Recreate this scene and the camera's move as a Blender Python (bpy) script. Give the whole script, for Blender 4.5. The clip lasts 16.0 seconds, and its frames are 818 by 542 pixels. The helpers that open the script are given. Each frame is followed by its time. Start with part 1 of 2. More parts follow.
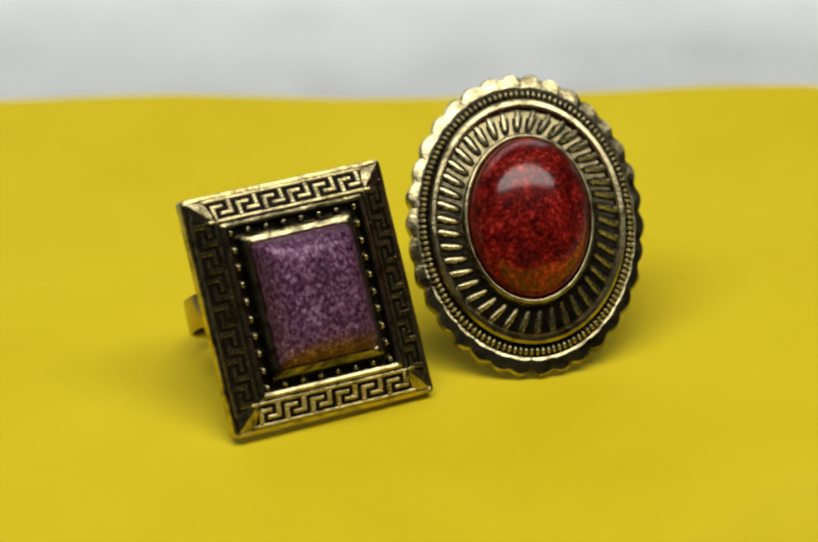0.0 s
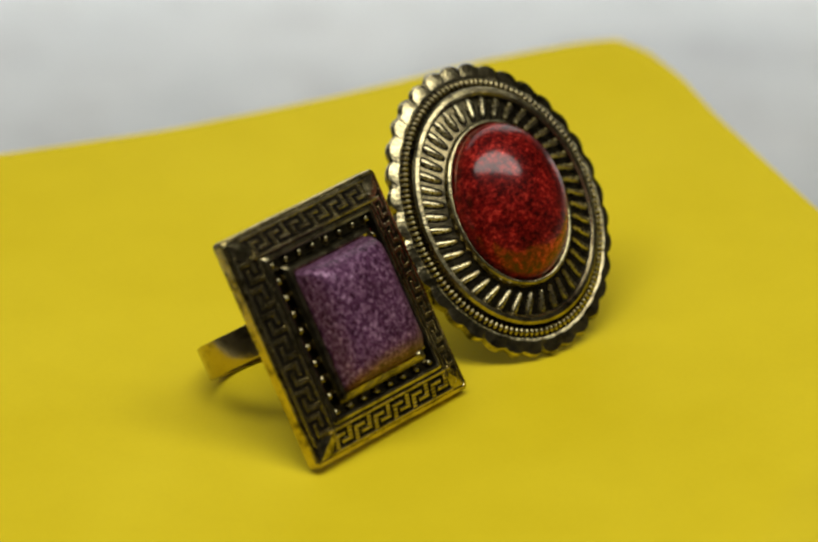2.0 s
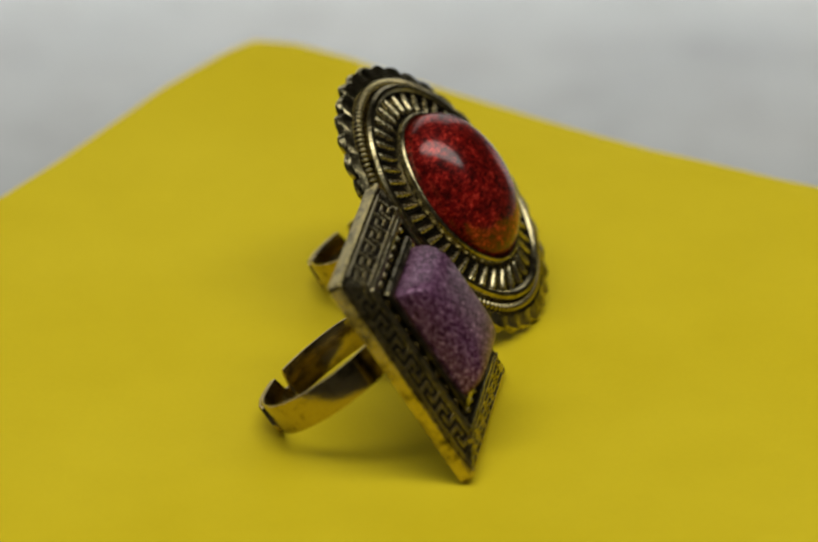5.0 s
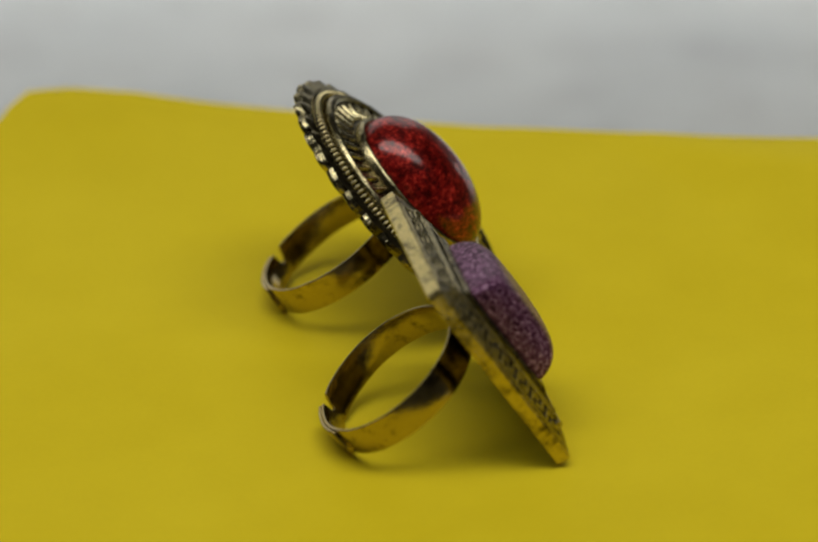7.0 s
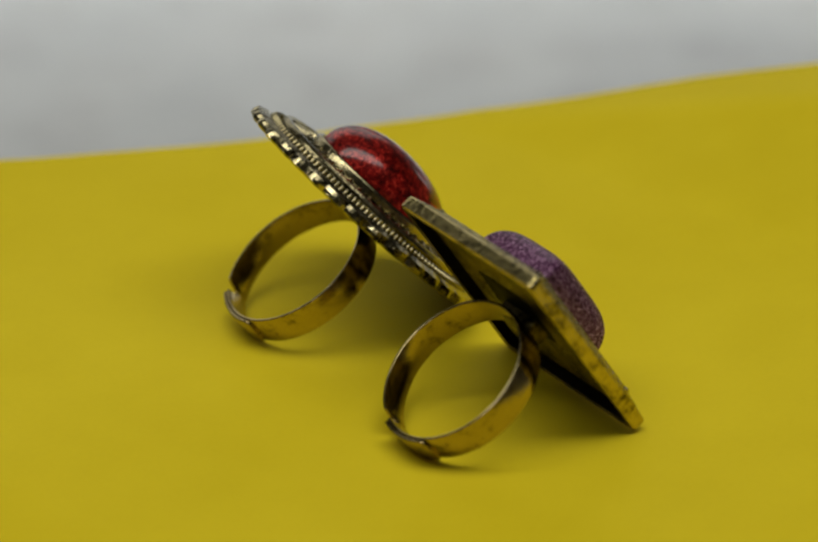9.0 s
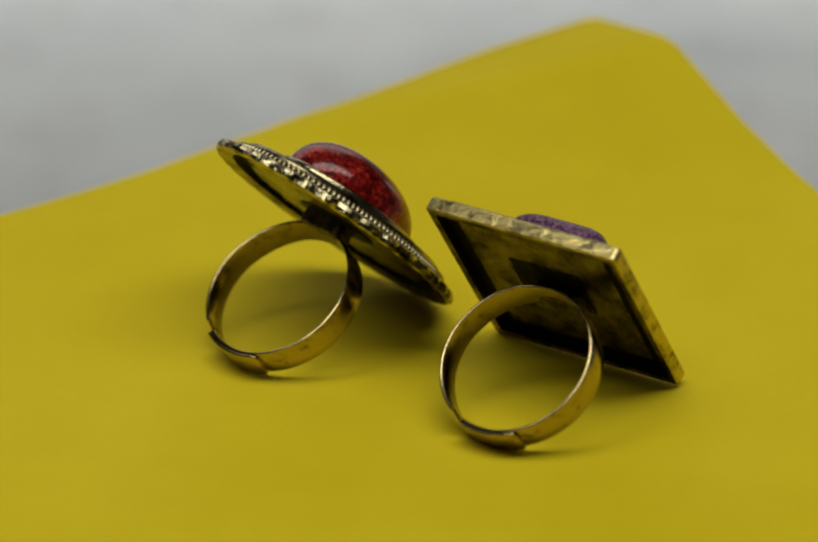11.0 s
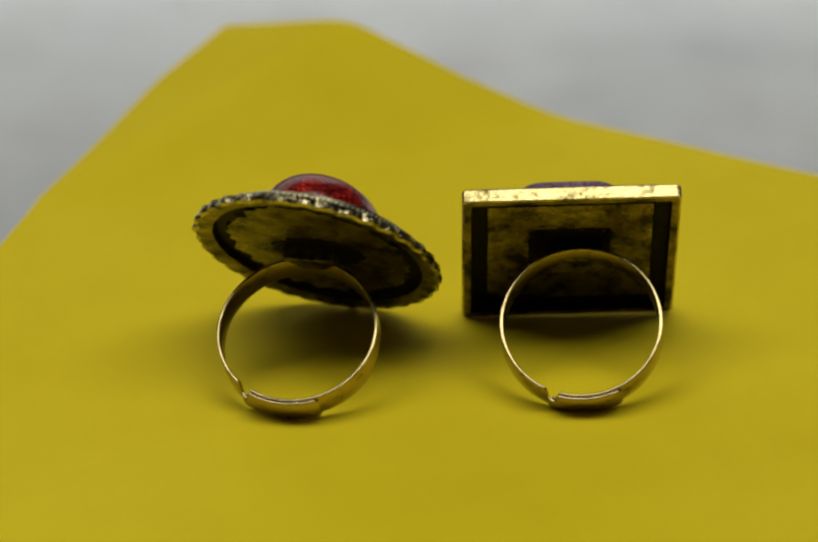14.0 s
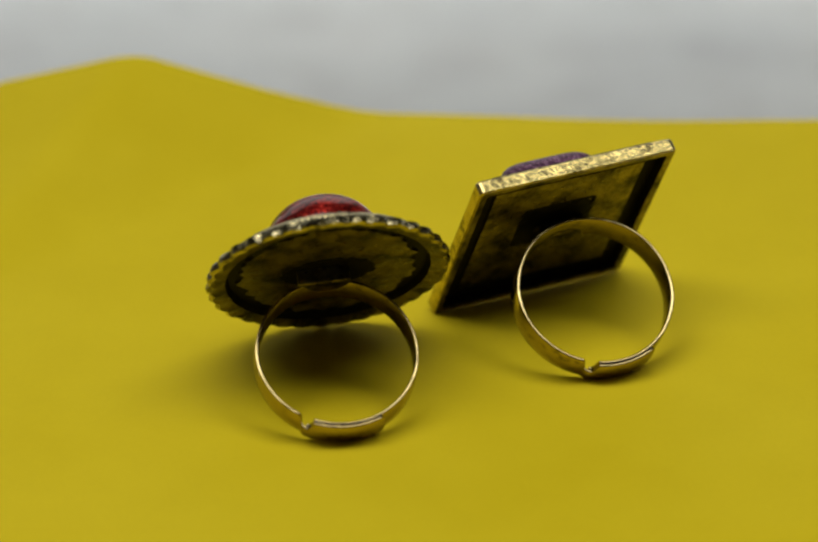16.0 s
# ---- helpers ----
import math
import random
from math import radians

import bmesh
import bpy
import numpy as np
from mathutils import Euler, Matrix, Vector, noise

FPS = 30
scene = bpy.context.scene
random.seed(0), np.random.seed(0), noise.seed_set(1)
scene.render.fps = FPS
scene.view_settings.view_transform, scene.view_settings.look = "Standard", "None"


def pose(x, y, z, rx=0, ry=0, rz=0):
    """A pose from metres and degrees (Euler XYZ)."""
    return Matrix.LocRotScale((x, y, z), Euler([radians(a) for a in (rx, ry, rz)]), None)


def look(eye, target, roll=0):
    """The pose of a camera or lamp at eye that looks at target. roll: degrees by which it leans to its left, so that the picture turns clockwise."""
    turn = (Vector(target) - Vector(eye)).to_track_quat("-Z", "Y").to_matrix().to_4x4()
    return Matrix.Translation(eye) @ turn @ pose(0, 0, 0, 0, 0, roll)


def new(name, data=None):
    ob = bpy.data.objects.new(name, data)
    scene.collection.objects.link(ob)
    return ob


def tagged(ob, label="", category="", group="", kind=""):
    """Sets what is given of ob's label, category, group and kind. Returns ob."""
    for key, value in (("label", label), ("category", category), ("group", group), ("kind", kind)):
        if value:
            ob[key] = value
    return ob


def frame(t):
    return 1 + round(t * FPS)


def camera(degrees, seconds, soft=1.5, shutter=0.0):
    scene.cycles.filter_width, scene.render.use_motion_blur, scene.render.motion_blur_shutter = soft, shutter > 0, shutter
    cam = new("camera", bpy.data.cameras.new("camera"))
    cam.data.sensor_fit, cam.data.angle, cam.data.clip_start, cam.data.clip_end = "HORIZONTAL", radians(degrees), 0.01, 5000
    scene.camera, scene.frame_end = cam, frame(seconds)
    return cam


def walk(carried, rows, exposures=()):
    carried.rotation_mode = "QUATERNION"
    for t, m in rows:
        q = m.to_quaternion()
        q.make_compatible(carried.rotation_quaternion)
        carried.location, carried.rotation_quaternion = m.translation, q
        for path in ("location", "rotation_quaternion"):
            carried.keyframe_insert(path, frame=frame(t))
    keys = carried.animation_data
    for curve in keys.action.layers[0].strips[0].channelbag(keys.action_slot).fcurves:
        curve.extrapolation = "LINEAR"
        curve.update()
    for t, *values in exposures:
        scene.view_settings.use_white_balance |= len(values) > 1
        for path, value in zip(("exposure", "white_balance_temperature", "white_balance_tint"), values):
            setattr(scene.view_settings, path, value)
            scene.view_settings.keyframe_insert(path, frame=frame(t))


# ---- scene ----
# One still camera before a slowly turning yellow card with two finger rings on it.
cam = camera(10.42, 16.0, soft=2.4)
EYE = (-0.0024, -0.4840, 0.2759)
VIEW = pose(*EYE, 90 - 28.694, 0, 0) @ pose(0, 0, 0, 0, 0, -0.70)
walk(cam, [(0.0, VIEW), (16.0, VIEW)],
     exposures=[(0.0, 0.0), (3.5, -0.22), (7.0, -0.50), (12.5, -0.58), (16.0, -0.45)])
cam.data.dof.use_dof = True
cam.data.dof.focus_distance = 0.547
cam.data.dof.aperture_fstop = 16.0


def turn_angle(t):
    """Degrees by which the card has turned at t seconds."""
    s = t / 16.0 - 0.5
    return 11.08 * (t - 7.0) + 4.813 * s * s + 3.548 * s ** 3


# ---- world and lights ----
world = bpy.data.worlds.new("room_air")
scene.world = world
world.use_nodes = True
world.node_tree.nodes["Background"].inputs["Color"].default_value = (0.92, 0.92, 0.90, 1)
world.node_tree.nodes["Background"].inputs["Strength"].default_value = 0.05

# a wide panel lamp overhead; added unseen behind the card: low fill strip, upright fill panel
LAMP = (-0.01, -0.15, 0.78)
LAMP_SIZE = (1.38, 0.34)
PANEL = (-0.22, 0.62, 0.31)
PANEL_SIZE = (0.95, 0.48)
STRIP = (0.0, 0.34, 0.02)
STRIP_SIZE = (0.50, 0.05)


def area_light(name, at, target, size, energy, colour, shape="RECTANGLE"):
    d = bpy.data.lights.new(name, "AREA")
    d.shape, (d.size, d.size_y), d.energy, d.color = shape, size, energy, colour
    new(name, d).matrix_world = look(at, target)


area_light("overhead_light", LAMP, (LAMP[0], LAMP[1], 0.0), LAMP_SIZE, 6.9, (1.0, 0.97, 0.90), "ELLIPSE")
# unseen panel, added to fill the rings from behind
area_light("back_fill_light", PANEL, (PANEL[0], 0.0, PANEL[2] - 0.15), PANEL_SIZE, 1.2, (1.0, 0.99, 0.95))
# unseen strip, added to brighten the table towards its far side
area_light("table_fill_light", STRIP, (STRIP[0], STRIP[1], -0.07), STRIP_SIZE, 0.78, (0.98, 0.98, 0.97))


# ---- materials ----
def material(name, rough=0.5, metal=0.0):
    m = bpy.data.materials.new(name)
    m.use_nodes = True
    b = m.node_tree.nodes["Principled BSDF"]
    b.inputs["Roughness"].default_value, b.inputs["Metallic"].default_value = rough, metal
    return m, m.node_tree, b


def noise_node(tree, scale, detail=4.0, rough=0.6, source="Object"):
    tc = tree.nodes.new("ShaderNodeTexCoord")
    n = tree.nodes.new("ShaderNodeTexNoise")
    n.inputs["Scale"].default_value = scale
    n.inputs["Detail"].default_value = detail
    n.inputs["Roughness"].default_value = rough
    tree.links.new(tc.outputs[source], n.inputs["Vector"])
    return n


def ramp(tree, fac, stops):
    r = tree.nodes.new("ShaderNodeValToRGB")
    e = r.color_ramp.elements
    while len(e) < len(stops):
        e.new(0.5)
    for el, (p, c) in zip(e, stops):
        el.position, el.color = p, (*c, 1)
    tree.links.new(fac, r.inputs["Fac"])
    return r


def mix(tree, fac, a, b, mode="MIX"):
    m = tree.nodes.new("ShaderNodeMix")
    m.data_type, m.blend_type = "RGBA", mode
    if isinstance(fac, float):
        m.inputs["Factor"].default_value = fac
    else:
        tree.links.new(fac, m.inputs["Factor"])
    for s, i in ((a, 6), (b, 7)):
        if isinstance(s, tuple):
            m.inputs[i].default_value = (*s, 1)
        else:
            tree.links.new(s, m.inputs[i])
    return m.outputs[2]


def bump(tree, bsdf, height, strength, distance):
    b = tree.nodes.new("ShaderNodeBump")
    b.inputs["Strength"].default_value, b.inputs["Distance"].default_value = strength, distance
    tree.links.new(height, b.inputs["Height"])
    tree.links.new(b.outputs["Normal"], bsdf.inputs["Normal"])
    return b


def brass(name, bright, dark, rough, patina, scale=420.0, dent=0.00012, cast=0.0):
    """Antique brass: polished metal with darker patina in blotches. patina: from where in the noise it starts; cast: depth of coarse dents."""
    m, t, b = material(name, rough, 1.0)
    big = noise_node(t, scale, 5.0, 0.65)
    fine = noise_node(t, scale * 5.5, 3.0, 0.6)
    r = ramp(t, big.outputs["Fac"], [(patina, bright), (patina + 0.22, dark)])
    f = ramp(t, fine.outputs["Fac"], [(0.35, (0.86, 0.85, 0.82)), (0.65, (1.0, 1.0, 1.0))])
    t.links.new(mix(t, 0.8, r.outputs["Color"], f.outputs["Color"], "MULTIPLY"), b.inputs["Base Color"])
    rr = ramp(t, fine.outputs["Fac"], [(0.3, (rough * 0.8,) * 3), (0.7, (min(1, rough * 1.3),) * 3)])
    t.links.new(rr.outputs["Color"], b.inputs["Roughness"])
    small = bump(t, b, fine.outputs["Fac"], 0.35, dent)
    if cast:
        coarse = bump(t, b, big.outputs["Fac"], 0.7, cast)
        t.links.new(coarse.outputs["Normal"], small.inputs["Normal"])
        t.links.new(small.outputs["Normal"], b.inputs["Normal"])
    return m


M_BRASS = brass("antique_brass", (0.44, 0.385, 0.215), (0.08, 0.066, 0.032), 0.20, 0.47, 420.0, 0.00010, 0.00012)
M_SHANK = brass("polished_brass", (0.50, 0.40, 0.185), (0.10, 0.078, 0.035), 0.18, 0.53, 520.0, 0.00005)


def make_oxide_shade():
    m, t, b = material("oxide_and_shade", 0.5)
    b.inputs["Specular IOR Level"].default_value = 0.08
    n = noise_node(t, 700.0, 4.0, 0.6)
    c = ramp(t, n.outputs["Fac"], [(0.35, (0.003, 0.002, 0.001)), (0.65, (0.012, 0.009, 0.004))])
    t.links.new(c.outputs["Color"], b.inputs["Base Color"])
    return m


# oxide for engraved lines; also shade put as colour into back hollows
M_DARK = make_oxide_shade()
M_BACK = brass("cast_brass_back", (0.38, 0.31, 0.13), (0.028, 0.022, 0.009), 0.30, 0.40, 230.0, 0.0002, 0.0005)
M_EDGE = brass("cast_brass_edge", (0.62, 0.51, 0.205), (0.07, 0.055, 0.023), 0.17, 0.48, 640.0, 0.00010, 0.00018)
M_RIM = brass("cast_brass_rim", (0.60, 0.53, 0.30), (0.015, 0.012, 0.006), 0.18, 0.42, 520.0, 0.00012, 0.00025)
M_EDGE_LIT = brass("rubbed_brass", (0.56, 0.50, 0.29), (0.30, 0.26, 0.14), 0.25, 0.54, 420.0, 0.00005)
# channel floors and bezel sides: patina plus dark reflections put into the colour
M_MID = brass("toned_shade_brass", (0.17, 0.145, 0.078), (0.04, 0.033, 0.016), 0.20, 0.46, 420.0, 0.00010)
M_KEY = brass("worn_brass_relief", (0.46, 0.395, 0.21), (0.10, 0.082, 0.04), 0.22, 0.48, 520.0, 0.00012, 0.00016)


def make_red():
    m, t, b = material("red_resin", 0.40, 0.2)
    b.inputs["Specular IOR Level"].default_value = 0.08
    big = noise_node(t, 330.0, 4.0, 0.65)
    fine = noise_node(t, 1700.0, 3.0, 0.75)
    tc = t.nodes.new("ShaderNodeTexCoord")
    v = t.nodes.new("ShaderNodeTexVoronoi")
    v.feature = "DISTANCE_TO_EDGE"
    v.inputs["Scale"].default_value = 1150.0
    t.links.new(tc.outputs["Object"], v.inputs["Vector"])
    c1 = ramp(t, fine.outputs["Fac"], [(0.35, (0.060, 0.003, 0.002)), (0.51, (0.28, 0.007, 0.005)), (0.68, (0.80, 0.060, 0.036))])
    c2 = ramp(t, big.outputs["Fac"], [(0.38, (0.26, 0.15, 0.13)), (0.60, (1.0, 1.0, 1.0))])
    c3 = ramp(t, v.outputs["Distance"], [(0.0, (0.35, 0.25, 0.25)), (0.12, (1.0, 1.0, 1.0))])
    c = mix(t, 0.9, c1.outputs["Color"], c2.outputs["Color"], "MULTIPLY")
    t.links.new(mix(t, 0.5, c, c3.outputs["Color"], "MULTIPLY"), b.inputs["Base Color"])
    b.inputs["Coat Weight"].default_value, b.inputs["Coat Roughness"].default_value = 0.72, 0.13
    return m


def make_purple():
    m, t, b = material("purple_resin", 0.40, 0.25)
    big = noise_node(t, 260.0, 3.0, 0.6)
    tc = t.nodes.new("ShaderNodeTexCoord")
    mp = t.nodes.new("ShaderNodeMapping")
    mp.inputs["Scale"].default_value = (1.0, 0.75, 1.0)
    t.links.new(tc.outputs["Object"], mp.inputs["Vector"])
    fine = t.nodes.new("ShaderNodeTexNoise")
    fine.inputs["Scale"].default_value, fine.inputs["Detail"].default_value, fine.inputs["Roughness"].default_value = 2300.0, 4.0, 0.78
    fine.inputs["Distortion"].default_value = 0.25
    t.links.new(mp.outputs["Vector"], fine.inputs["Vector"])
    c1 = ramp(t, fine.outputs["Fac"], [(0.36, (0.032, 0.008, 0.022)), (0.50, (0.185, 0.066, 0.155)), (0.65, (0.60, 0.36, 0.54))])
    c2 = ramp(t, big.outputs["Fac"], [(0.35, (0.5, 0.42, 0.45)), (0.65, (1.0, 1.0, 1.0))])
    v = t.nodes.new("ShaderNodeTexVoronoi")
    v.feature = "DISTANCE_TO_EDGE"
    v.inputs["Scale"].default_value = 1300.0
    t.links.new(tc.outputs["Object"], v.inputs["Vector"])
    c3 = ramp(t, v.outputs["Distance"], [(0.0, (0.30, 0.22, 0.28)), (0.16, (1.0, 1.0, 1.0))])
    c = mix(t, 0.85, c1.outputs["Color"], c2.outputs["Color"], "MULTIPLY")
    t.links.new(mix(t, 0.6, c, c3.outputs["Color"], "MULTIPLY"), b.inputs["Base Color"])
    b.inputs["Coat Weight"].default_value, b.inputs["Coat Roughness"].default_value = 0.22, 0.20
    b.inputs["Specular IOR Level"].default_value = 0.08
    bump(t, b, fine.outputs["Fac"], 0.25, 0.0002)
    return m


def make_card():
    m, t, b = material("yellow_card", 0.75)
    b.inputs["Specular IOR Level"].default_value = 0.10
    big = noise_node(t, 22.0, 3.0, 0.5)
    fine = noise_node(t, 1600.0, 3.0, 0.6)
    c = ramp(t, big.outputs["Fac"], [(0.3, (0.73, 0.575, 0.010)), (0.7, (0.78, 0.625, 0.018))])
    f = ramp(t, fine.outputs["Fac"], [(0.3, (0.98, 0.98, 0.97)), (0.7, (1.0, 1.0, 1.0))])
    rubbed = noise_node(t, 85.0, 5.0, 0.65)
    g = ramp(t, rubbed.outputs["Fac"], [(0.35, (0.975, 0.972, 0.96)), (0.62, (1.0, 1.0, 1.0))])
    c = mix(t, 1.0, c.outputs["Color"], g.outputs["Color"], "MULTIPLY")
    t.links.new(mix(t, 1.0, c, f.outputs["Color"], "MULTIPLY"), b.inputs["Base Color"])
    bump(t, b, fine.outputs["Fac"], 0.04, 0.00005)
    return m


def plain(name, lo, hi, scale, rough):
    m, t, b = material(name, rough)
    n = noise_node(t, scale, 5.0, 0.6)
    c = ramp(t, n.outputs["Fac"], [(0.3, lo), (0.7, hi)])
    spots = noise_node(t, scale * 4.5, 4.0, 0.7)
    d = ramp(t, spots.outputs["Fac"], [(0.34, (0.86, 0.84, 0.83)), (0.52, (1.0, 1.0, 1.0))])
    t.links.new(mix(t, 0.8, c.outputs["Color"], d.outputs["Color"], "MULTIPLY"), b.inputs["Base Color"])
    bump(t, b, n.outputs["Fac"], 0.08, 0.002)
    return m


M_RED, M_PURPLE, M_CARD = make_red(), make_purple(), make_card()
M_TABLE = plain("white_laminate", (0.315, 0.335, 0.335), (0.425, 0.44, 0.428), 16.0, 0.6)
M_WALL = plain("wall_paint", (0.25, 0.245, 0.235), (0.30, 0.295, 0.28), 3.0, 0.8)
M_FLOOR = plain("floor_boards", (0.16, 0.11, 0.07), (0.24, 0.17, 0.11), 6.0, 0.5)
M_HOUSING = plain("lamp_housing", (0.7, 0.7, 0.7), (0.76, 0.76, 0.76), 8.0, 0.4)

MM = 0.001


# ---- mesh helpers ----
def mesh_of(name, verts, faces, mats, marks=None, smooth=False):
    """A mesh from millimetres. marks: material slot by face."""
    me = bpy.data.meshes.new(name)
    me.from_pydata([(x * MM, y * MM, z * MM) for x, y, z in verts], [], faces)
    for m in mats:
        me.materials.append(m)
    if marks:
        me.polygons.foreach_set("material_index", marks)
    me.polygons.foreach_set("use_smooth", [smooth] * len(faces))
    bm = bmesh.new()
    bm.from_mesh(me)
    bmesh.ops.recalc_face_normals(bm, faces=bm.faces)
    bm.to_mesh(me)
    bm.free()
    return me


def part(name, me, parent, label="", at=None):
    ob = new(name, me)
    ob.parent = parent
    if at is not None:
        ob.matrix_basis = at
    return tagged(ob, label) if label else ob


def box_mesh(name, x0, x1, y0, y1, z0, z1, mat, bevel=0.0):
    """A bevelled box, in millimetres."""
    bm = bmesh.new()
    bmesh.ops.create_cube(bm, size=1.0)
    for v in bm.verts:
        v.co = Vector(((x0 + x1) / 2 + v.co.x * (x1 - x0), (y0 + y1) / 2 + v.co.y * (y1 - y0), (z0 + z1) / 2 + v.co.z * (z1 - z0))) * MM
    if bevel:
        bmesh.ops.bevel(bm, geom=bm.edges[:], offset=bevel * MM, segments=2, affect="EDGES", profile=0.5)
    me = bpy.data.meshes.new(name)
    bm.to_mesh(me)
    bm.free()
    me.materials.append(mat)
    return me


def lathe(name, rings, mats, slots, close_start=True, close_end=True, smooth=False):
    """A skin over closed loops of equal length. slots: material slot of each band."""
    n = len(rings[0])
    verts = [p for r in rings for p in r]
    faces, marks = [], []
    for i in range(len(rings) - 1):
        for j in range(n):
            k = (j + 1) % n
            faces.append((i * n + j, i * n + k, (i + 1) * n + k, (i + 1) * n + j))
            marks.append(slots[i])
    if close_start:
        faces.append(tuple(range(n)))
        marks.append(slots[0])
    if close_end:
        faces.append(tuple((len(rings) - 1) * n + j for j in range(n)))
        marks.append(slots[-1])
    return mesh_of(name, verts, faces, mats, marks, smooth)


def rect_loop(hx, hy, z, r=0.0, seg=3, wear=0.0, per=0):
    """A rectangle with rounded corners; per: extra points on each side; wear: uneven edge."""
    pts = []
    corners = ((hx, hy, 0), (-hx, hy, 90), (-hx, -hy, 180), (hx, -hy, 270))
    for i, (cx, cy, a0) in enumerate(corners):
        sx, sy = math.copysign(1, cx), math.copysign(1, cy)
        for s in range(seg + 1):
            a = radians(a0 + 90.0 * s / seg)
            pts.append((cx - sx * r + r * math.cos(a), cy - sy * r + r * math.sin(a)))
        nx, ny, na = corners[(i + 1) % 4]
        nsx, nsy = math.copysign(1, nx), math.copysign(1, ny)
        a = radians(na)
        end = (nx - nsx * r + r * math.cos(a), ny - nsy * r + r * math.sin(a))
        x0, y0 = pts[-1]
        for s in range(1, per + 1):
            f = s / (per + 1)
            pts.append((x0 + (end[0] - x0) * f, y0 + (end[1] - y0) * f))
    out = []
    for x, y in pts:
        w = wear * noise.noise(Vector((x * 0.9, y * 0.9, z * 2.0))) if wear else 0.0
        k = 1 + w / max(hx, hy)
        out.append((x * k, y * k, z + w * 0.5))
    return out


def ring_pose(x, y, z, az, el, roll):
    """Pose of a ring's face: x to its right, y up the face, z out of it. Millimetres and degrees."""
    a, e, r = radians(az), radians(el), radians(roll)
    n = Vector((math.cos(a) * math.cos(e), math.sin(a) * math.cos(e), math.sin(e)))
    u0 = Vector((-math.sin(a), math.cos(a), 0))
    v0 = n.cross(u0)
    u = math.cos(r) * u0 + math.sin(r) * v0
    v = -math.sin(r) * u0 + math.cos(r) * v0
    m = Matrix((u, v, n)).transposed().to_4x4()
    m.translation = Vector((x, y, z)) * MM
    return m


def shank_mesh(name, radius, thick, width, gap, overlap, rim, axis):
    """An open brass band whose ends overlap. rim: centre of its rear rim; axis: along the finger; gap: degrees from the foot to the inner end."""
    w = Vector(axis).normalized()
    down = (Vector((0, 0, -1)) + w * w.z).normalized()
    side = w.cross(down)
    centre = Vector(rim) - w * (width / 2)
    n = 240
    span = 360.0 + overlap
    verts, faces = [], []
    for i in range(n + 1):
        f = i / n
        a = radians(gap + span * f)
        lift = 0.0
        if f * span > 360.0 - 5.0:
            g = min(1.0, (f * span - (360.0 - 5.0)) / 5.0)
            lift = thick * 1.06 * g * g * (3 - 2 * g)
        r1 = radius + lift
        r0 = r1 - thick
        end = min(f, 1 - f) * span
        half = width / 2
        if end < 4.0:
            half *= 0.7 + 0.3 * math.sqrt(1 - (1 - end / 4.0) ** 2)
        turn = f * span
        near = min(abs(turn), abs(turn - 360.0))
        notch = max(0.0, min(1.0, (5.0 - near) / 2.0))
        top = half * (1 - 0.95 * notch)
        wob = 0.05 * noise.noise(Vector((math.cos(a) * 3, math.sin(a) * 3, 1.7)))
        e = 0.16
        for r, y in ((r1 - e, -half), (r1 - e * 0.3, -half + e * 0.3), (r1, -half + e), (r1 + 0.04, -half * 0.3), (r1, top - e), (r1 - e * 0.3, top - e * 0.3), (r1 - e, top),
                     (r0 + e, top), (r0 + e * 0.3, top - e * 0.3), (r0, top - e), (r0 - 0.02, -half * 0.3), (r0, -half + e), (r0 + e * 0.3, -half + e * 0.3), (r0 + e, -half)):
            verts.append(tuple(centre + (down * math.cos(a) + side * math.sin(a)) * (r + wob) + w * (y + wob)))
    m = 14
    for i in range(n):
        for j in range(m):
            k = (j + 1) % m
            faces.append((i * m + j, i * m + k, (i + 1) * m + k, (i + 1) * m + j))
    faces.append(tuple(range(m)))
    faces.append(tuple(n * m + j for j in range(m)))
    me = mesh_of(name, verts, faces, [M_SHANK], smooth=True)
    me.set_sharp_from_angle(angle=radians(40))
    return me


# ---- room ----
def setting():
    def slab(name, label, x0, x1, y0, y1, z0, z1, mat):
        return tagged(new(name, box_mesh(name, x0, x1, y0, y1, z0, z1, mat)), label, name.split("_")[0], kind="structure")

    slab("floor", "brown wooden floor of the room", -1600, 1600, -1600, 1600, -830, -760, M_FLOOR)
    slab("ceiling", "plain mid grey painted ceiling", -1600, 1600, -1600, 1600, 1640, 1700, M_WALL)
    slab("wall_north", "plain mid grey painted wall", -1600, 1600, 1500, 1600, -758, 1638, M_WALL)
    slab("wall_south", "plain mid grey painted wall", -1600, 1600, -1600, -1500, -758, 1638, M_WALL)
    slab("wall_east", "plain mid grey painted wall", 1500, 1600, -1498, 1498, -758, 1638, M_WALL)
    slab("wall_west", "plain mid grey painted wall", -1600, -1500, -1498, 1498, -758, 1638, M_WALL)


TABLE_TOP = -70.0


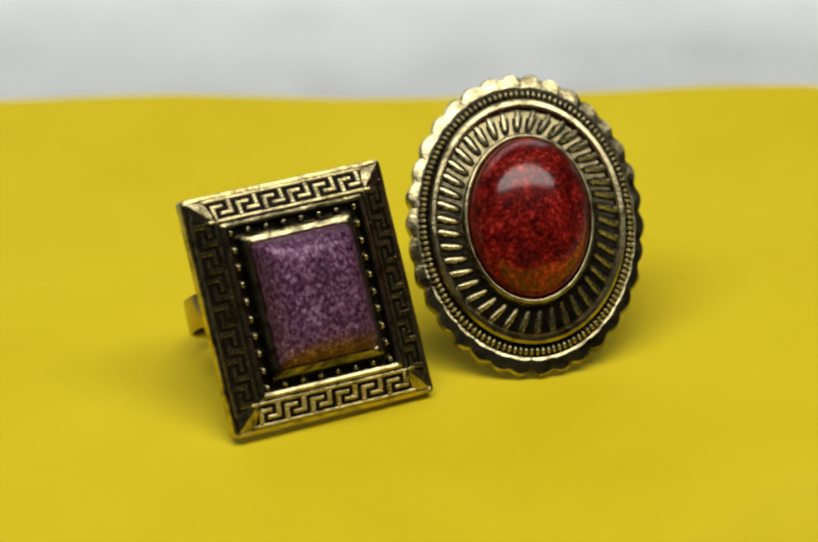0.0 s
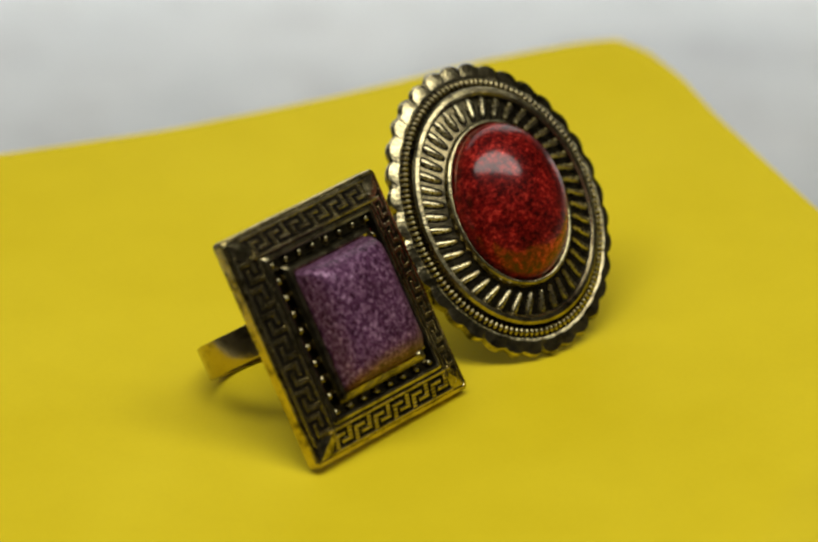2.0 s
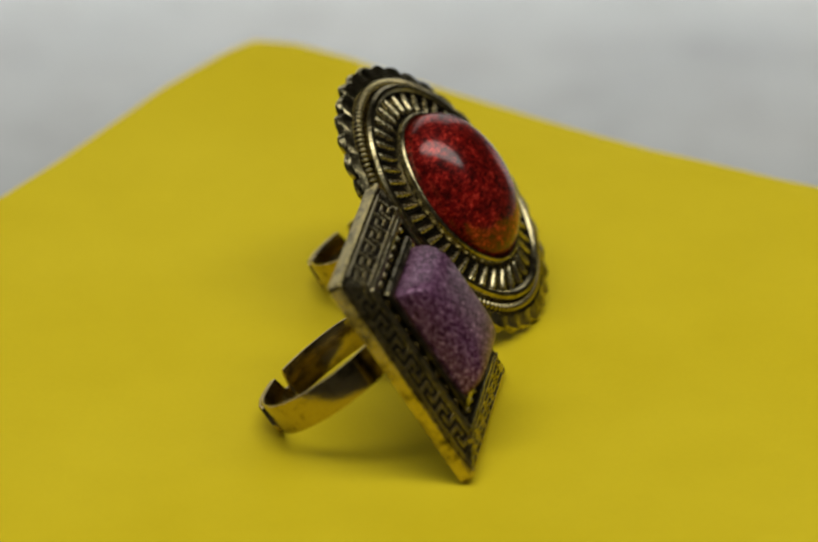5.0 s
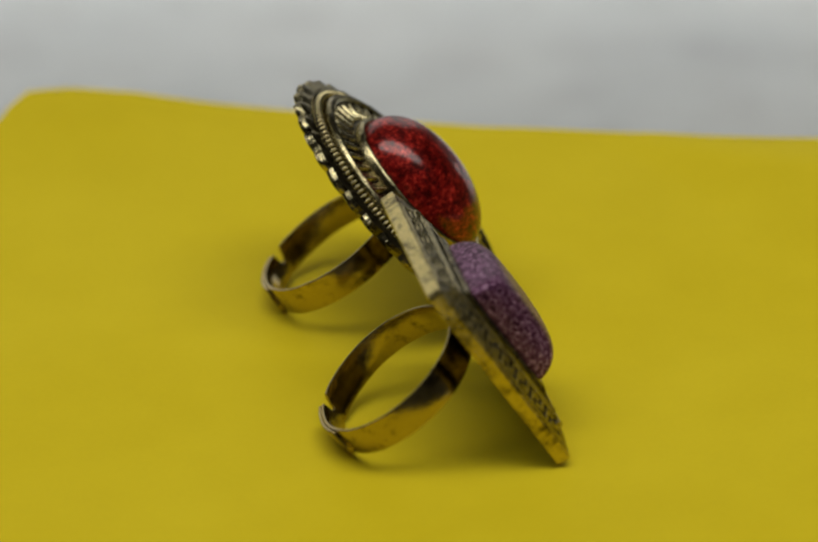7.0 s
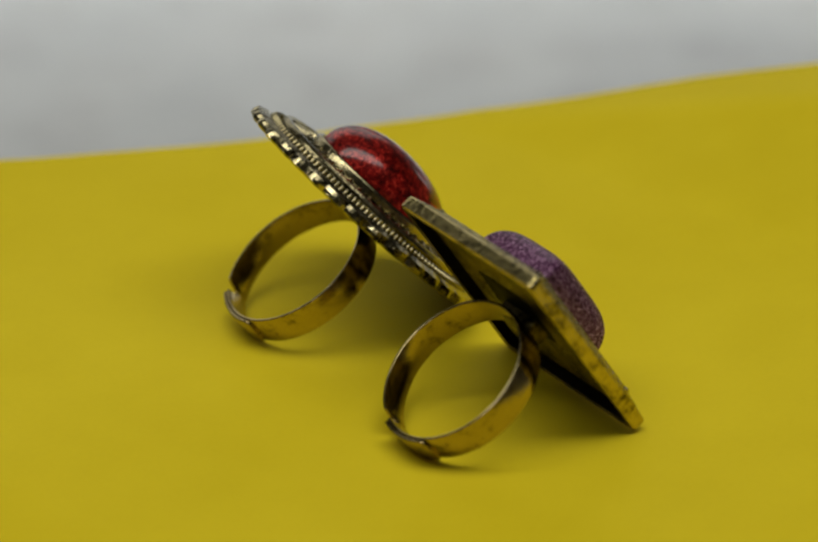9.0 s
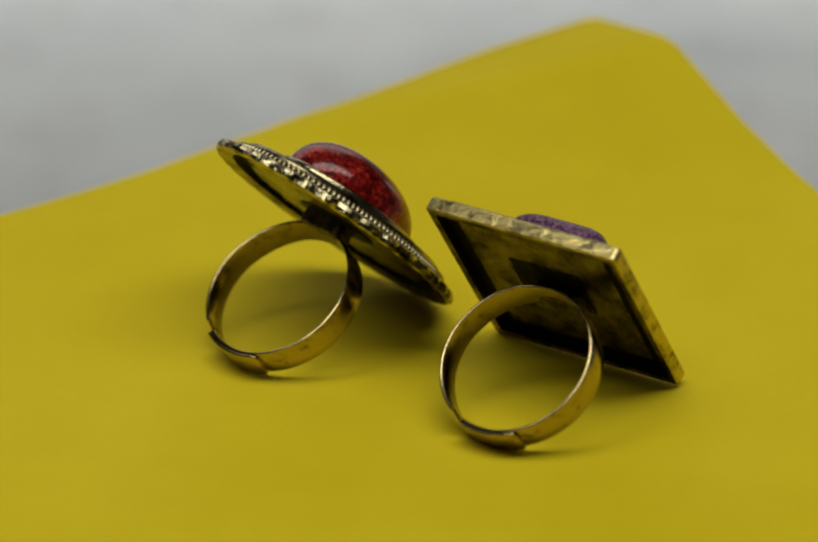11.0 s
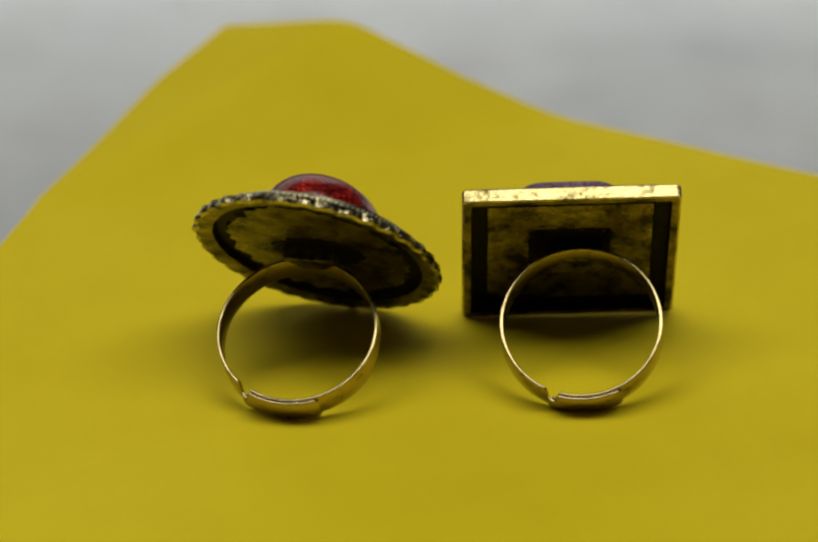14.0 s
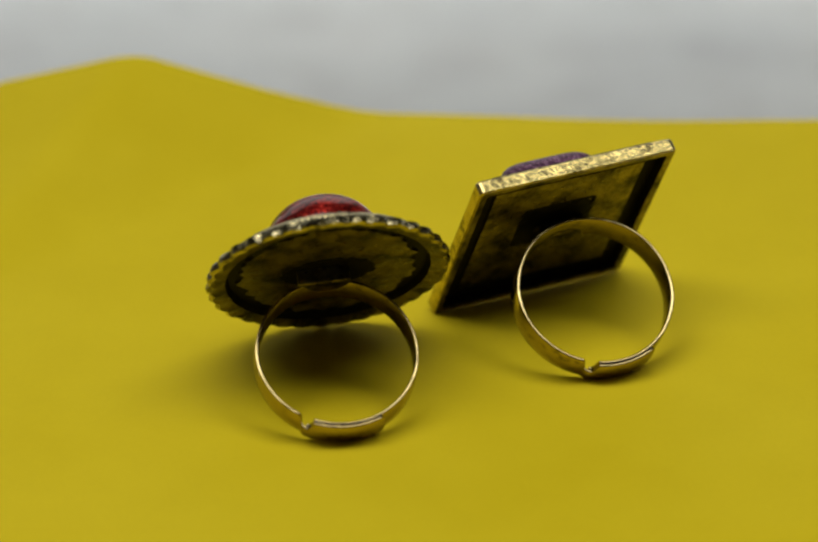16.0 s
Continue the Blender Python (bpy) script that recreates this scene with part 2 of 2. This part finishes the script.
def table():
    t = new("table")
    t.matrix_world = pose(0, 0.15, -0.76)
    tagged(t, "plain light grey laminate table with square legs", "table")
    part("tabletop", box_mesh("tabletop", -700, 700, -450, 650, 660, 760 + TABLE_TOP, M_TABLE, 2.0), t)
    leg = box_mesh("leg", -25, 25, -25, 25, 0, 660, M_TABLE, 2.0)
    for x in (-640, 640):
        for y in (-390, 590):
            part("leg", leg, t, at=Matrix.Translation((x * MM, y * MM, 0)))


def turntable():
    t = new("turntable")
    t.matrix_world = pose(0, 0, TABLE_TOP * MM)
    tagged(t, "low round white turntable under the yellow card", "turntable")
    top = -TABLE_TOP - 0.96
    for name, rows in (("base", [(30, 0), (32, 1), (32, top - 9), (30, top - 8)]), ("platter", [(42, top - 8), (44, top - 7), (44, top - 1), (43, top)])):
        part(name, lathe(name, [[(r * math.cos(math.tau * i / 64), r * math.sin(math.tau * i / 64), z) for i in range(64)] for r, z in rows], [M_HOUSING], [0] * 3), t)


def panel_lamp():
    p = new("panel_lamp")
    p.matrix_world = Matrix.Translation((LAMP[0], LAMP[1], LAMP[2] + 0.006))
    tagged(p, "white flat panel lamp hanging over the table", "lamp")
    hx, hy = LAMP_SIZE[0] * 500 + 12, LAMP_SIZE[1] * 500 + 12
    part("housing", box_mesh("housing", -hx, hx, -hy, hy, 4, 26, M_HOUSING, 3.0), p)
    for x in (-180, 180):
        part("rod", box_mesh("rod", x - 4, x + 4, -4, 4, 26, 1640 - LAMP[2] * 1000 - 6, M_HOUSING, 1.0), p)


# body of the added back fill
def back_fill_panel():
    p = new("back_fill_panel")
    p.matrix_world = Matrix.Translation((PANEL[0], PANEL[1], TABLE_TOP * MM))
    tagged(p, "added unseen upright fill panel behind the rings", "lamp")
    hx, hz, zc = PANEL_SIZE[0] * 500 + 12, PANEL_SIZE[1] * 500 + 12, PANEL[2] * 1000 - TABLE_TOP
    part("housing", box_mesh("housing", -hx, hx, 75, 100, zc - hz, zc + hz, M_HOUSING, 3.0), p)
    for x in (-300, 300):
        part("foot", box_mesh("foot", x - 12, x + 12, -60, -30, 0, 20, M_HOUSING, 1.0), p)
        part("stand", box_mesh("stand", x - 8, x + 8, -60, 100, 0, 12, M_HOUSING, 1.0), p)
        part("upright", box_mesh("upright", x - 8, x + 8, 78, 98, 10, zc - hz + 4, M_HOUSING, 1.0), p)


# body of the added strip that brightens the table
def table_fill_strip():
    p = new("table_fill_strip")
    p.matrix_world = Matrix.Translation((STRIP[0], STRIP[1], TABLE_TOP * MM))
    tagged(p, "added unseen fill strip that brightens the far table", "lamp")
    hx, hy, z = STRIP_SIZE[0] * 500 + 12, STRIP_SIZE[1] * 500 + 6, STRIP[2] * 1000 - TABLE_TOP + 3
    part("housing", box_mesh("housing", -hx, hx, -hy, hy, z, z + 18, M_HOUSING, 3.0), p)
    for x in (-hx + 6, hx - 6):
        part("foot", box_mesh("foot", x - 6, x + 6, -hy, hy, 0, z, M_HOUSING, 1.0), p)


# ---- yellow card ----
def side_points(pts, n):
    """n + 1 evenly spaced points along a polyline."""
    p = [Vector(q) for q in pts]
    lens = [0.0]
    for a, b in zip(p, p[1:]):
        lens.append(lens[-1] + (b - a).length)
    out = []
    for i in range(n + 1):
        d = lens[-1] * i / n
        k = max(j for j in range(len(p) - 1) if lens[j] <= d + 1e-9)
        f = (d - lens[k]) / (lens[k + 1] - lens[k])
        out.append(p[k].lerp(p[k + 1], min(1, f)))
    return out


FOLD = ((25.0, 58.8, 0.0), (76.7, 44.0, 5.0), (72.0, 24.5, 9.8), (64.5, -6.0, 0.0))


def fold_height(x, y):
    """Height of the bent corner: two flat facets that meet in a crease."""
    for i, j, k in ((0, 1, 2), (0, 2, 3)):
        (x1, y1, z1), (x2, y2, z2), (x3, y3, z3) = FOLD[i], FOLD[j], FOLD[k]
        d = (y2 - y3) * (x1 - x3) + (x3 - x2) * (y1 - y3)
        a = ((y2 - y3) * (x - x3) + (x3 - x2) * (y - y3)) / d
        b = ((y3 - y1) * (x - x3) + (x1 - x3) * (y - y3)) / d
        c = 1 - a - b
        if a >= -0.02 and c >= (-0.3 if i == 0 and k == 2 else -0.02) and b >= -0.02:
            return max(0.0, a * z1 + b * z2 + c * z3)
    # just past the outer edges: take the height of the nearest edge point
    best = (3.0, 0.0)
    for (x1, y1, z1), (x2, y2, z2) in zip(FOLD, FOLD[1:]):
        f = max(0.0, min(1.0, ((x - x1) * (x2 - x1) + (y - y1) * (y2 - y1)) / ((x2 - x1) ** 2 + (y2 - y1) ** 2)))
        best = min(best, (math.hypot(x - x1 - f * (x2 - x1), y - y1 - f * (y2 - y1)), z1 + f * (z2 - z1)))
    return best[1]


SOFTEN = [(-1.0, 0), (0, 1.0), (0, -1.0)] + [(-2.6 + 2.6 * math.cos(math.tau * k / 6), 2.6 * math.sin(math.tau * k / 6)) for k in range(6)]


def yellow_card():
    n = 104
    left = side_points([(-84, -47), (-82, -37), (-78, -16), (-71, 6), (-66, 28), (-61, 54), (-57, 67), (-54.8, 71.8)], n)
    right = side_points([(50, -76), (50, -66), (58.5, -31), (66, -6), (68.2, 8.4), (72, 24.5), (76.7, 44)], n)
    near = side_points([(-84, -47), (-19, -62), (-8, -64.5), (50, -76)], n)
    far = side_points([(-54.8, 71.8), (-49, 73), (-40, 72), (-29, 69), (-8, 64.5), (8, 61), (31, 58.5), (45, 54.5), (61.5, 50.2), (76.7, 44)], n)
    verts, faces = [], []
    for lift in (0.0, -0.35):
        for i in range(n + 1):
            for j in range(n + 1):
                s, t = j / n, i / n
                p = near[j] * (1 - t) + far[j] * t + left[i] * (1 - s) + right[i] * s
                p -= near[0] * (1 - s) * (1 - t) + near[n] * s * (1 - t) + far[0] * (1 - s) * t + far[n] * s * t
                x, y = p
                z = sum(fold_height(x + dx, y + dy) for dx, dy in SOFTEN) / len(SOFTEN) if x > 18 else 0.0
                z += 1.2 * math.exp(-((x + 56) ** 2 + (y - 72) ** 2) / (2 * 14.0 ** 2))
                away = max(0.0, min(1.0, (math.hypot(x, y) - 34) / 25))
                z += away * (0.35 + 0.45 * noise.noise(Vector((x / 30, y / 30, 3.0))))
                verts.append((x, y, z + lift - 0.6))
    m = (n + 1) ** 2
    w = n + 1
    for i in range(n):
        for j in range(n):
            a = i * w + j
            faces.append((a, a + 1, a + w + 1, a + w))
            faces.append((m + a, m + a + w, m + a + w + 1, m + a + 1))
    for k in range(n):
        for a, b in ((k, k + 1), (n * w + k + 1, n * w + k), ((k + 1) * w, k * w), (k * w + n, (k + 1) * w + n)):
            faces.append((a, b, m + b, m + a))
    card = new("yellow_card", mesh_of("yellow_card", verts, faces, [M_CARD], smooth=True))
    card.data.set_sharp_from_angle(angle=radians(50))
    return tagged(card, "bright yellow paper card with one corner bent up", "card")


# ---- square ring ----
def key_relief(length, origin, along, across, up, units, band):
    """A raised meander between engraved lines, on one sloping border."""
    groove = {(0, r) for r in range(5)} | {(c, 4) for c in range(5)} | {(4, r) for r in range(2, 5)}
    groove |= {(3, 2), (2, 2), (2, 1)} | {(c, 0) for c in range(2, 6)}
    cols = units * 6 + 1
    cell, rise = length / cols, band / 7.0
    verts, faces = [], []

    def block(c0, c1, r0, r1):
        base = len(verts)
        for h, i in ((0.0, -0.03), (0.24, 0.0), (0.36, 0.11)):
            for s, w in ((c0 * cell + i, r0 * rise + i), (c1 * cell - i, r0 * rise + i), (c1 * cell - i, r1 * rise - i), (c0 * cell + i, r1 * rise - i)):
                verts.append(tuple(origin + along * (s - length / 2) + across * w + up * h))
        for k in range(2):
            for j in range(4):
                a, b = base + k * 4 + j, base + k * 4 + (j + 1) % 4
                faces.append((a, b, b + 4, a + 4))
        faces.append(tuple(base + 8 + j for j in range(4)))

    block(-0.5, cols + 0.5, 0, 1)
    block(-0.5, cols + 0.5, 6, 7)
    for r in range(5):
        c = 0
        while c < cols:
            c0 = c
            while c < cols and (c % 6, r) not in groove:
                c += 1
            if c > c0:
                block(c0 - 0.04, c + 0.04, r + 0.95, r + 2.05)
            else:
                c += 1
    return verts, faces


def square_ring():
    ring = new("square_ring")
    tagged(ring, "antique brass ring with meander border and purple stone", "ring", "rings on the card")
    hx, hy = 13.25, 14.65
    F = 0.55
    rows = [(3.9, 0.12, 0.3), (3.2, 0.18, 0.3), (3.0, 0.5, 0.3), (1.25, 0.5, 0.3), (1.1, -0.72, 0.4), (0.25, -0.78, 0.5), (0.0, -0.6, 0.6), (0.0, F + 0.3, 0.6),
            (0.12, F + 0.5, 0.6), (0.45, F + 0.62, 0.5), (0.55, F + 0.55, 0.4), (3.75, F + 1.75, 0.3), (3.85, F + 1.95, 0.3), (4.15, F + 2.1, 0.3),
            (4.45, F + 2.0, 0.3), (4.6, F + 1.15, 0.3), (5.55, F + 1.15, 0.3), (5.95, F + 1.2, 0.3)]
    loops = [rect_loop(hx - d, hy - d, z, r, 3, 0.05, 14) for d, z, r in rows]
    # slot 1 blackens the ditch as its shade, and the engraved band as oxide
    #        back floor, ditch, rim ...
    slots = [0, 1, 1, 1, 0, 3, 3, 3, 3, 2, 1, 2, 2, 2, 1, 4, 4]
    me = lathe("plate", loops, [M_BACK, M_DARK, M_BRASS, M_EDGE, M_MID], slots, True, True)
    plate = part("plate", me, ring)
    # dark pad behind the stone: a hollow's shade put into its colour
    part("back_shade_patch", lathe("back_shade_patch", [[(x, y + 1.5, z) for x, y, z in lp] for lp in (rect_loop(5.2, 4.6, 0.2, 0.8, 3, 0.5, 6), rect_loop(5.0, 4.4, 0.06, 0.8, 3, 0.5, 6), rect_loop(4.2, 3.6, 0.02, 0.6, 3, 0.5, 6))],
                              [M_DARK], [0, 0]), ring, "dark patch with the shade of a hollow as its colour")
    part("mount", box_mesh("mount", -4.1, 2.3, -1.9, 1.5, -1.7, 0.44, M_BACK, 0.3), ring, "soldered block between plate and band")
    bez = [(5.65, F + 1.1, 0.4), (5.7, F + 2.1, 0.4), (5.85, F + 2.4, 0.45), (6.1, F + 2.52, 0.45), (6.65, F + 2.66, 0.45), (6.9, F + 2.5, 0.4), (6.95, F + 1.6, 0.4)]
    part("bezel", lathe("bezel", [rect_loop(hx - d, hy - d, z, r, 3, 0.07, 12) for d, z, r in bez], [M_BRASS, M_MID], [1, 1, 1, 0, 0, 0], False, False), ring)
    # meander reliefs on the four borders
    slope = math.atan2(1.2, 3.2)
    for half, depth, ang, units, flip in ((hx, hy, 0, 6, True), (hy, hx, 90, 7, False), (hx, hy, 180, 6, False), (hy, hx, 270, 7, False)):
        r = Matrix.Rotation(radians(ang), 3, "Z")
        along = r @ Vector((1 if flip else -1, 0, 0))
        inward = r @ Vector((0, -1, 0))
        across = inward * math.cos(slope) + Vector((0, 0, math.sin(slope)))
        up = Vector((0, 0, math.cos(slope))) - inward * math.sin(slope)
        origin = r @ Vector((0, depth - 0.62, 0)) + Vector((0, 0, F + 0.45))
        if flip:
            origin, across = origin + across * 3.25, -across
        v, f = key_relief(2 * half - 5.6, origin, along, across, up, units, 3.25)
        part("key_relief", mesh_of("key_relief", v, f, [M_KEY]), plate, "raised meander pattern")
    # corner leaves
    for sx in (-1, 1):
        for sy in (-1, 1):
            v = [(sx * (hx - 0.6), sy * (hy - 0.6), F + 0.62), (sx * (hx - 2.7), sy * (hy - 0.7), F + 0.68), (sx * (hx - 3.7), sy * (hy - 3.7), F + 1.85),
                 (sx * (hx - 0.7), sy * (hy - 2.7), F + 0.68), (sx * (hx - 1.8), sy * (hy - 1.8), F + 1.2)]
            part("corner_leaf", mesh_of("corner_leaf", v, [(0, 1, 4), (1, 2, 4), (2, 3, 4), (3, 0, 4)], [M_KEY]), plate)
    # beads in the channel
    bead = bead_mesh("bead", 0.52, 0.62)
    bx, by = hx - 5.08, hy - 5.08
    for i in range(8):
        f = -1 + 2 * i / 7
        for sy in (-1, 1):
            part("bead", bead, plate, at=Matrix.Translation((f * bx * MM, sy * by * MM, (F + 1.25) * MM)))
    for i in range(1, 9):
        f = -1 + 2 * i / 9
        for sx in (-1, 1):
            part("bead", bead, plate, at=Matrix.Translation((sx * bx * MM, f * by * MM, (F + 1.25) * MM)))
    # cushion stone
    loops = []
    sx, sy = hx - 6.9, hy - 6.9
    for k in range(15):
        a = k / 14 * math.pi / 2
        c = math.cos(a)
        k = 0.1 + 0.9 * c ** 0.36
        loops.append(rect_loop(sx * k, sy * k, 2.75 + 4.5 * math.sin(a) ** 1.1, min(0.6 + 6.0 * (1 - k), 0.92 * sx * k), 5, 0, 5))
    loops.insert(0, rect_loop(sx, sy, 1.5, 0.5, 5, 0, 5))
    part("stone", lathe("stone", loops, [M_PURPLE], [0] * 15, True, True, True), ring, "mottled purple pearly cushion stone")
    part("shank", shank_mesh("shank", 9.9, 0.42, 4.2, -24, 50, (-0.88, 3.0, -11.14), (0.059, 0.994, -0.092)), ring, "open adjustable brass band")
    return ring


def bead_mesh(name, r, h, slim=1.0):
    verts, faces = [], []
    for i, (rr, z) in enumerate(((1.0, -0.2), (0.95, 0.35), (0.62, 0.8))):
        for j in range(8):
            a = math.tau * j / 8
            verts.append((r * rr * math.cos(a), slim * r * rr * math.sin(a), h * z))
    verts.append((0, 0, h))
    for i in range(2):
        for j in range(8):
            k = (j + 1) % 8
            faces.append((i * 8 + j, i * 8 + k, i * 8 + 8 + k, i * 8 + 8 + j))
    for j in range(8):
        faces.append((16 + j, 16 + (j + 1) % 8, 24))
    return mesh_of(name, verts, faces, [M_BRASS], smooth=True)


# ---- oval ring ----
def oval(a, b, z, n=192, lobes=0, amp=0.0, wear=0.0):
    out = []
    for i in range(n):
        t = math.tau * i / n
        k = 0.0
        if lobes:
            k = amp * (abs(math.cos(lobes * t / 2)) ** 0.7 - 1.0)
        if wear:
            k += wear * noise.noise(Vector((math.cos(t) * 9, math.sin(t) * 9, z)))
        out.append(((a + k) * math.cos(t), (b + k) * math.sin(t), z))
    return out


def even_oval(a, b, count):
    """Evenly spaced points on an ellipse, with the direction outwards."""
    fine = [(a * math.cos(math.tau * i / 2000), b * math.sin(math.tau * i / 2000)) for i in range(2001)]
    lens = [0.0]
    for p, q in zip(fine, fine[1:]):
        lens.append(lens[-1] + math.hypot(q[0] - p[0], q[1] - p[1]))
    out, k = [], 0
    for i in range(count):
        d = lens[-1] * i / count
        while lens[k] < d:
            k += 1
        x, y = fine[k]
        out.append((x, y, math.atan2(y / b ** 2, x / a ** 2)))
    return out


def oval_ring():
    ring = new("oval_ring")
    tagged(ring, "antique brass ring with scalloped rim and domed red stone", "ring", "rings on the card")
    A, B, L = 15.0, 19.38, 34
    loops = [oval(5.0, 7.0, -0.5), oval(10.6, 14.6, -0.45, wear=1.1), oval(10.9, 15.0, -0.1, wear=1.0), oval(12.2, 16.3, -0.1), oval(12.6, 16.8, -0.95, wear=0.1),
             oval(A - 0.45, B - 0.45, -1.35, 192, L, 0.63, 0.12), oval(A, B, -1.1, 192, L, 0.68, 0.3), oval(A, B, -0.65, 192, L, 0.68, 0.2), oval(A - 0.2, B - 0.2, -0.12, 192, L, 0.63, 0.06),
             oval(13.75, 17.55, 0.25, 192, L, 0.22), oval(13.45, 17.15, 0.2), oval(12.35, 15.75, 0.3),
             oval(12.3, 15.65, 1.25), oval(12.05, 15.35, 1.58), oval(11.6, 14.85, 1.64), oval(11.35, 14.5, 1.4), oval(11.2, 14.3, 0.9),
             oval(8.6, 11.3, 1.5), oval(8.25, 10.9, 1.6)]
    # slot 1 puts the back ditch's shade into colour; also blackens the bead floor
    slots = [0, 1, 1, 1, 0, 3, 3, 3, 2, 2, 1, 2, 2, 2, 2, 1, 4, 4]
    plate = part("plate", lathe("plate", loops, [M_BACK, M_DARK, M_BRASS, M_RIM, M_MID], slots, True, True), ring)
    # dark pad coloured as the shaded hollow at the back
    part("back_shade_patch", lathe("back_shade_patch", [oval(5.9, 4.6, -0.45, 48, wear=0.7), oval(5.7, 4.4, -0.62, 48, wear=0.7), oval(4.8, 3.6, -0.65, 48, wear=0.5)], [M_DARK], [0, 0]), ring,
         "dark patch with the shade of a hollow as its colour")
    part("mount", box_mesh("mount", -2.6, 3.8, -1.5, 2.1, -2.5, -0.12, M_BACK, 0.3), ring, "soldered block between plate and band")
    bez = [oval(8.3, 10.95, 1.1), oval(8.25, 10.9, 2.4), oval(8.1, 10.75, 2.7), oval(7.8, 10.45, 2.75), oval(7.55, 10.2, 2.55), oval(7.5, 10.15, 1.2)]
    part("bezel", lathe("bezel", bez, [M_BRASS], [0] * 5, False, False, True), ring)
    bead = bead_mesh("bead", 0.60, 0.72, 0.55)
    for x, y, d in even_oval(12.88, 16.42, 132):
        part("bead", bead, plate, at=Matrix.Translation((x * MM, y * MM, 0.28 * MM)) @ Matrix.Rotation(d, 4, "Z"))
    flute = flute_mesh()
    for x, y, d in even_oval(10.02, 12.88, 42):
        m = Matrix.Translation((x * MM, y * MM, 1.15 * MM)) @ Matrix.Rotation(d, 4, "Z") @ Matrix.Rotation(radians(13), 4, "Y") @ Matrix.Rotation(radians(-14), 4, "Z")
        part("flute", flute, plate, at=m)
    loops = [oval(7.5, 10.1, 1.3, 64)]
    for k in range(17):
        a = k / 17 * math.pi / 2
        c = math.cos(a) ** 0.90
        # the dome sits a little askew, higher at its upper end
        loops.append([(x, y + 0.3 * math.sin(a), z + 0.05 * y * math.sin(a) ** 0.5) for x, y, z in oval(7.48 * c, 10.1 * c, 2.3 + 5.75 * math.sin(a), 64)])
    part("stone", lathe("stone", loops, [M_RED], [0] * 17, True, True, True), ring, "mottled deep red domed stone, glossy")
    part("shank", shank_mesh("shank", 9.88, 0.42, 4.0, -30, 56, (0.20, 2.26, -11.42), (-0.118, 0.981, 0.156)), ring, "open adjustable brass band")
    return ring


def flute_mesh():
    """A drop-shaped raised rib, 3 mm long and broader at its outer end, in an engraved dark outline."""
    verts, faces, marks = [], [], []
    n = 18
    rows = ((0.26, -0.2), (0.26, 0.04), (0.03, 0.045), (0.0, 0.16), (-0.06, 0.32), (-0.15, 0.44), (-0.27, 0.50))
    for grow, z in rows:
        for i in range(n):
            a = math.tau * i / n
            c, w = math.cos(a), math.sin(a)
            verts.append(((1.52 + grow) * math.copysign(abs(c) ** 0.75, c), (0.38 + 0.13 * c + grow) * math.copysign(abs(w) ** 0.62, w), z))
    for k in range(len(rows) - 1):
        for j in range(n):
            i = (j + 1) % n
            faces.append((k * n + j, k * n + i, k * n + n + i, k * n + n + j))
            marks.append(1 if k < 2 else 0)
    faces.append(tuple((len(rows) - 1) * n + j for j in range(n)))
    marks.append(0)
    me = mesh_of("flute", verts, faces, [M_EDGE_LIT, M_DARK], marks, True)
    me.set_sharp_from_angle(angle=radians(50))
    return me


setting()
table()
turntable()
panel_lamp()
back_fill_panel()
table_fill_strip()
CARD = yellow_card()
SQUARE = square_ring()
OVAL = oval_ring()


def motions():
    """The card and the rings on it turn together about the upright axis."""
    homes = ((CARD, Matrix.Identity(4)),
             (SQUARE, ring_pose(5.2, -16.67, 12.25, 12.70, 32.53, -0.86)),
             (OVAL, ring_pose(-2.68, 13.13, 14.45, -1.68, 42.44, -6.82)))
    for thing, home in homes:
        walk(thing, [(k * 0.5, Matrix.Rotation(radians(turn_angle(k * 0.5)), 4, "Z") @ home) for k in range(33)])


motions()
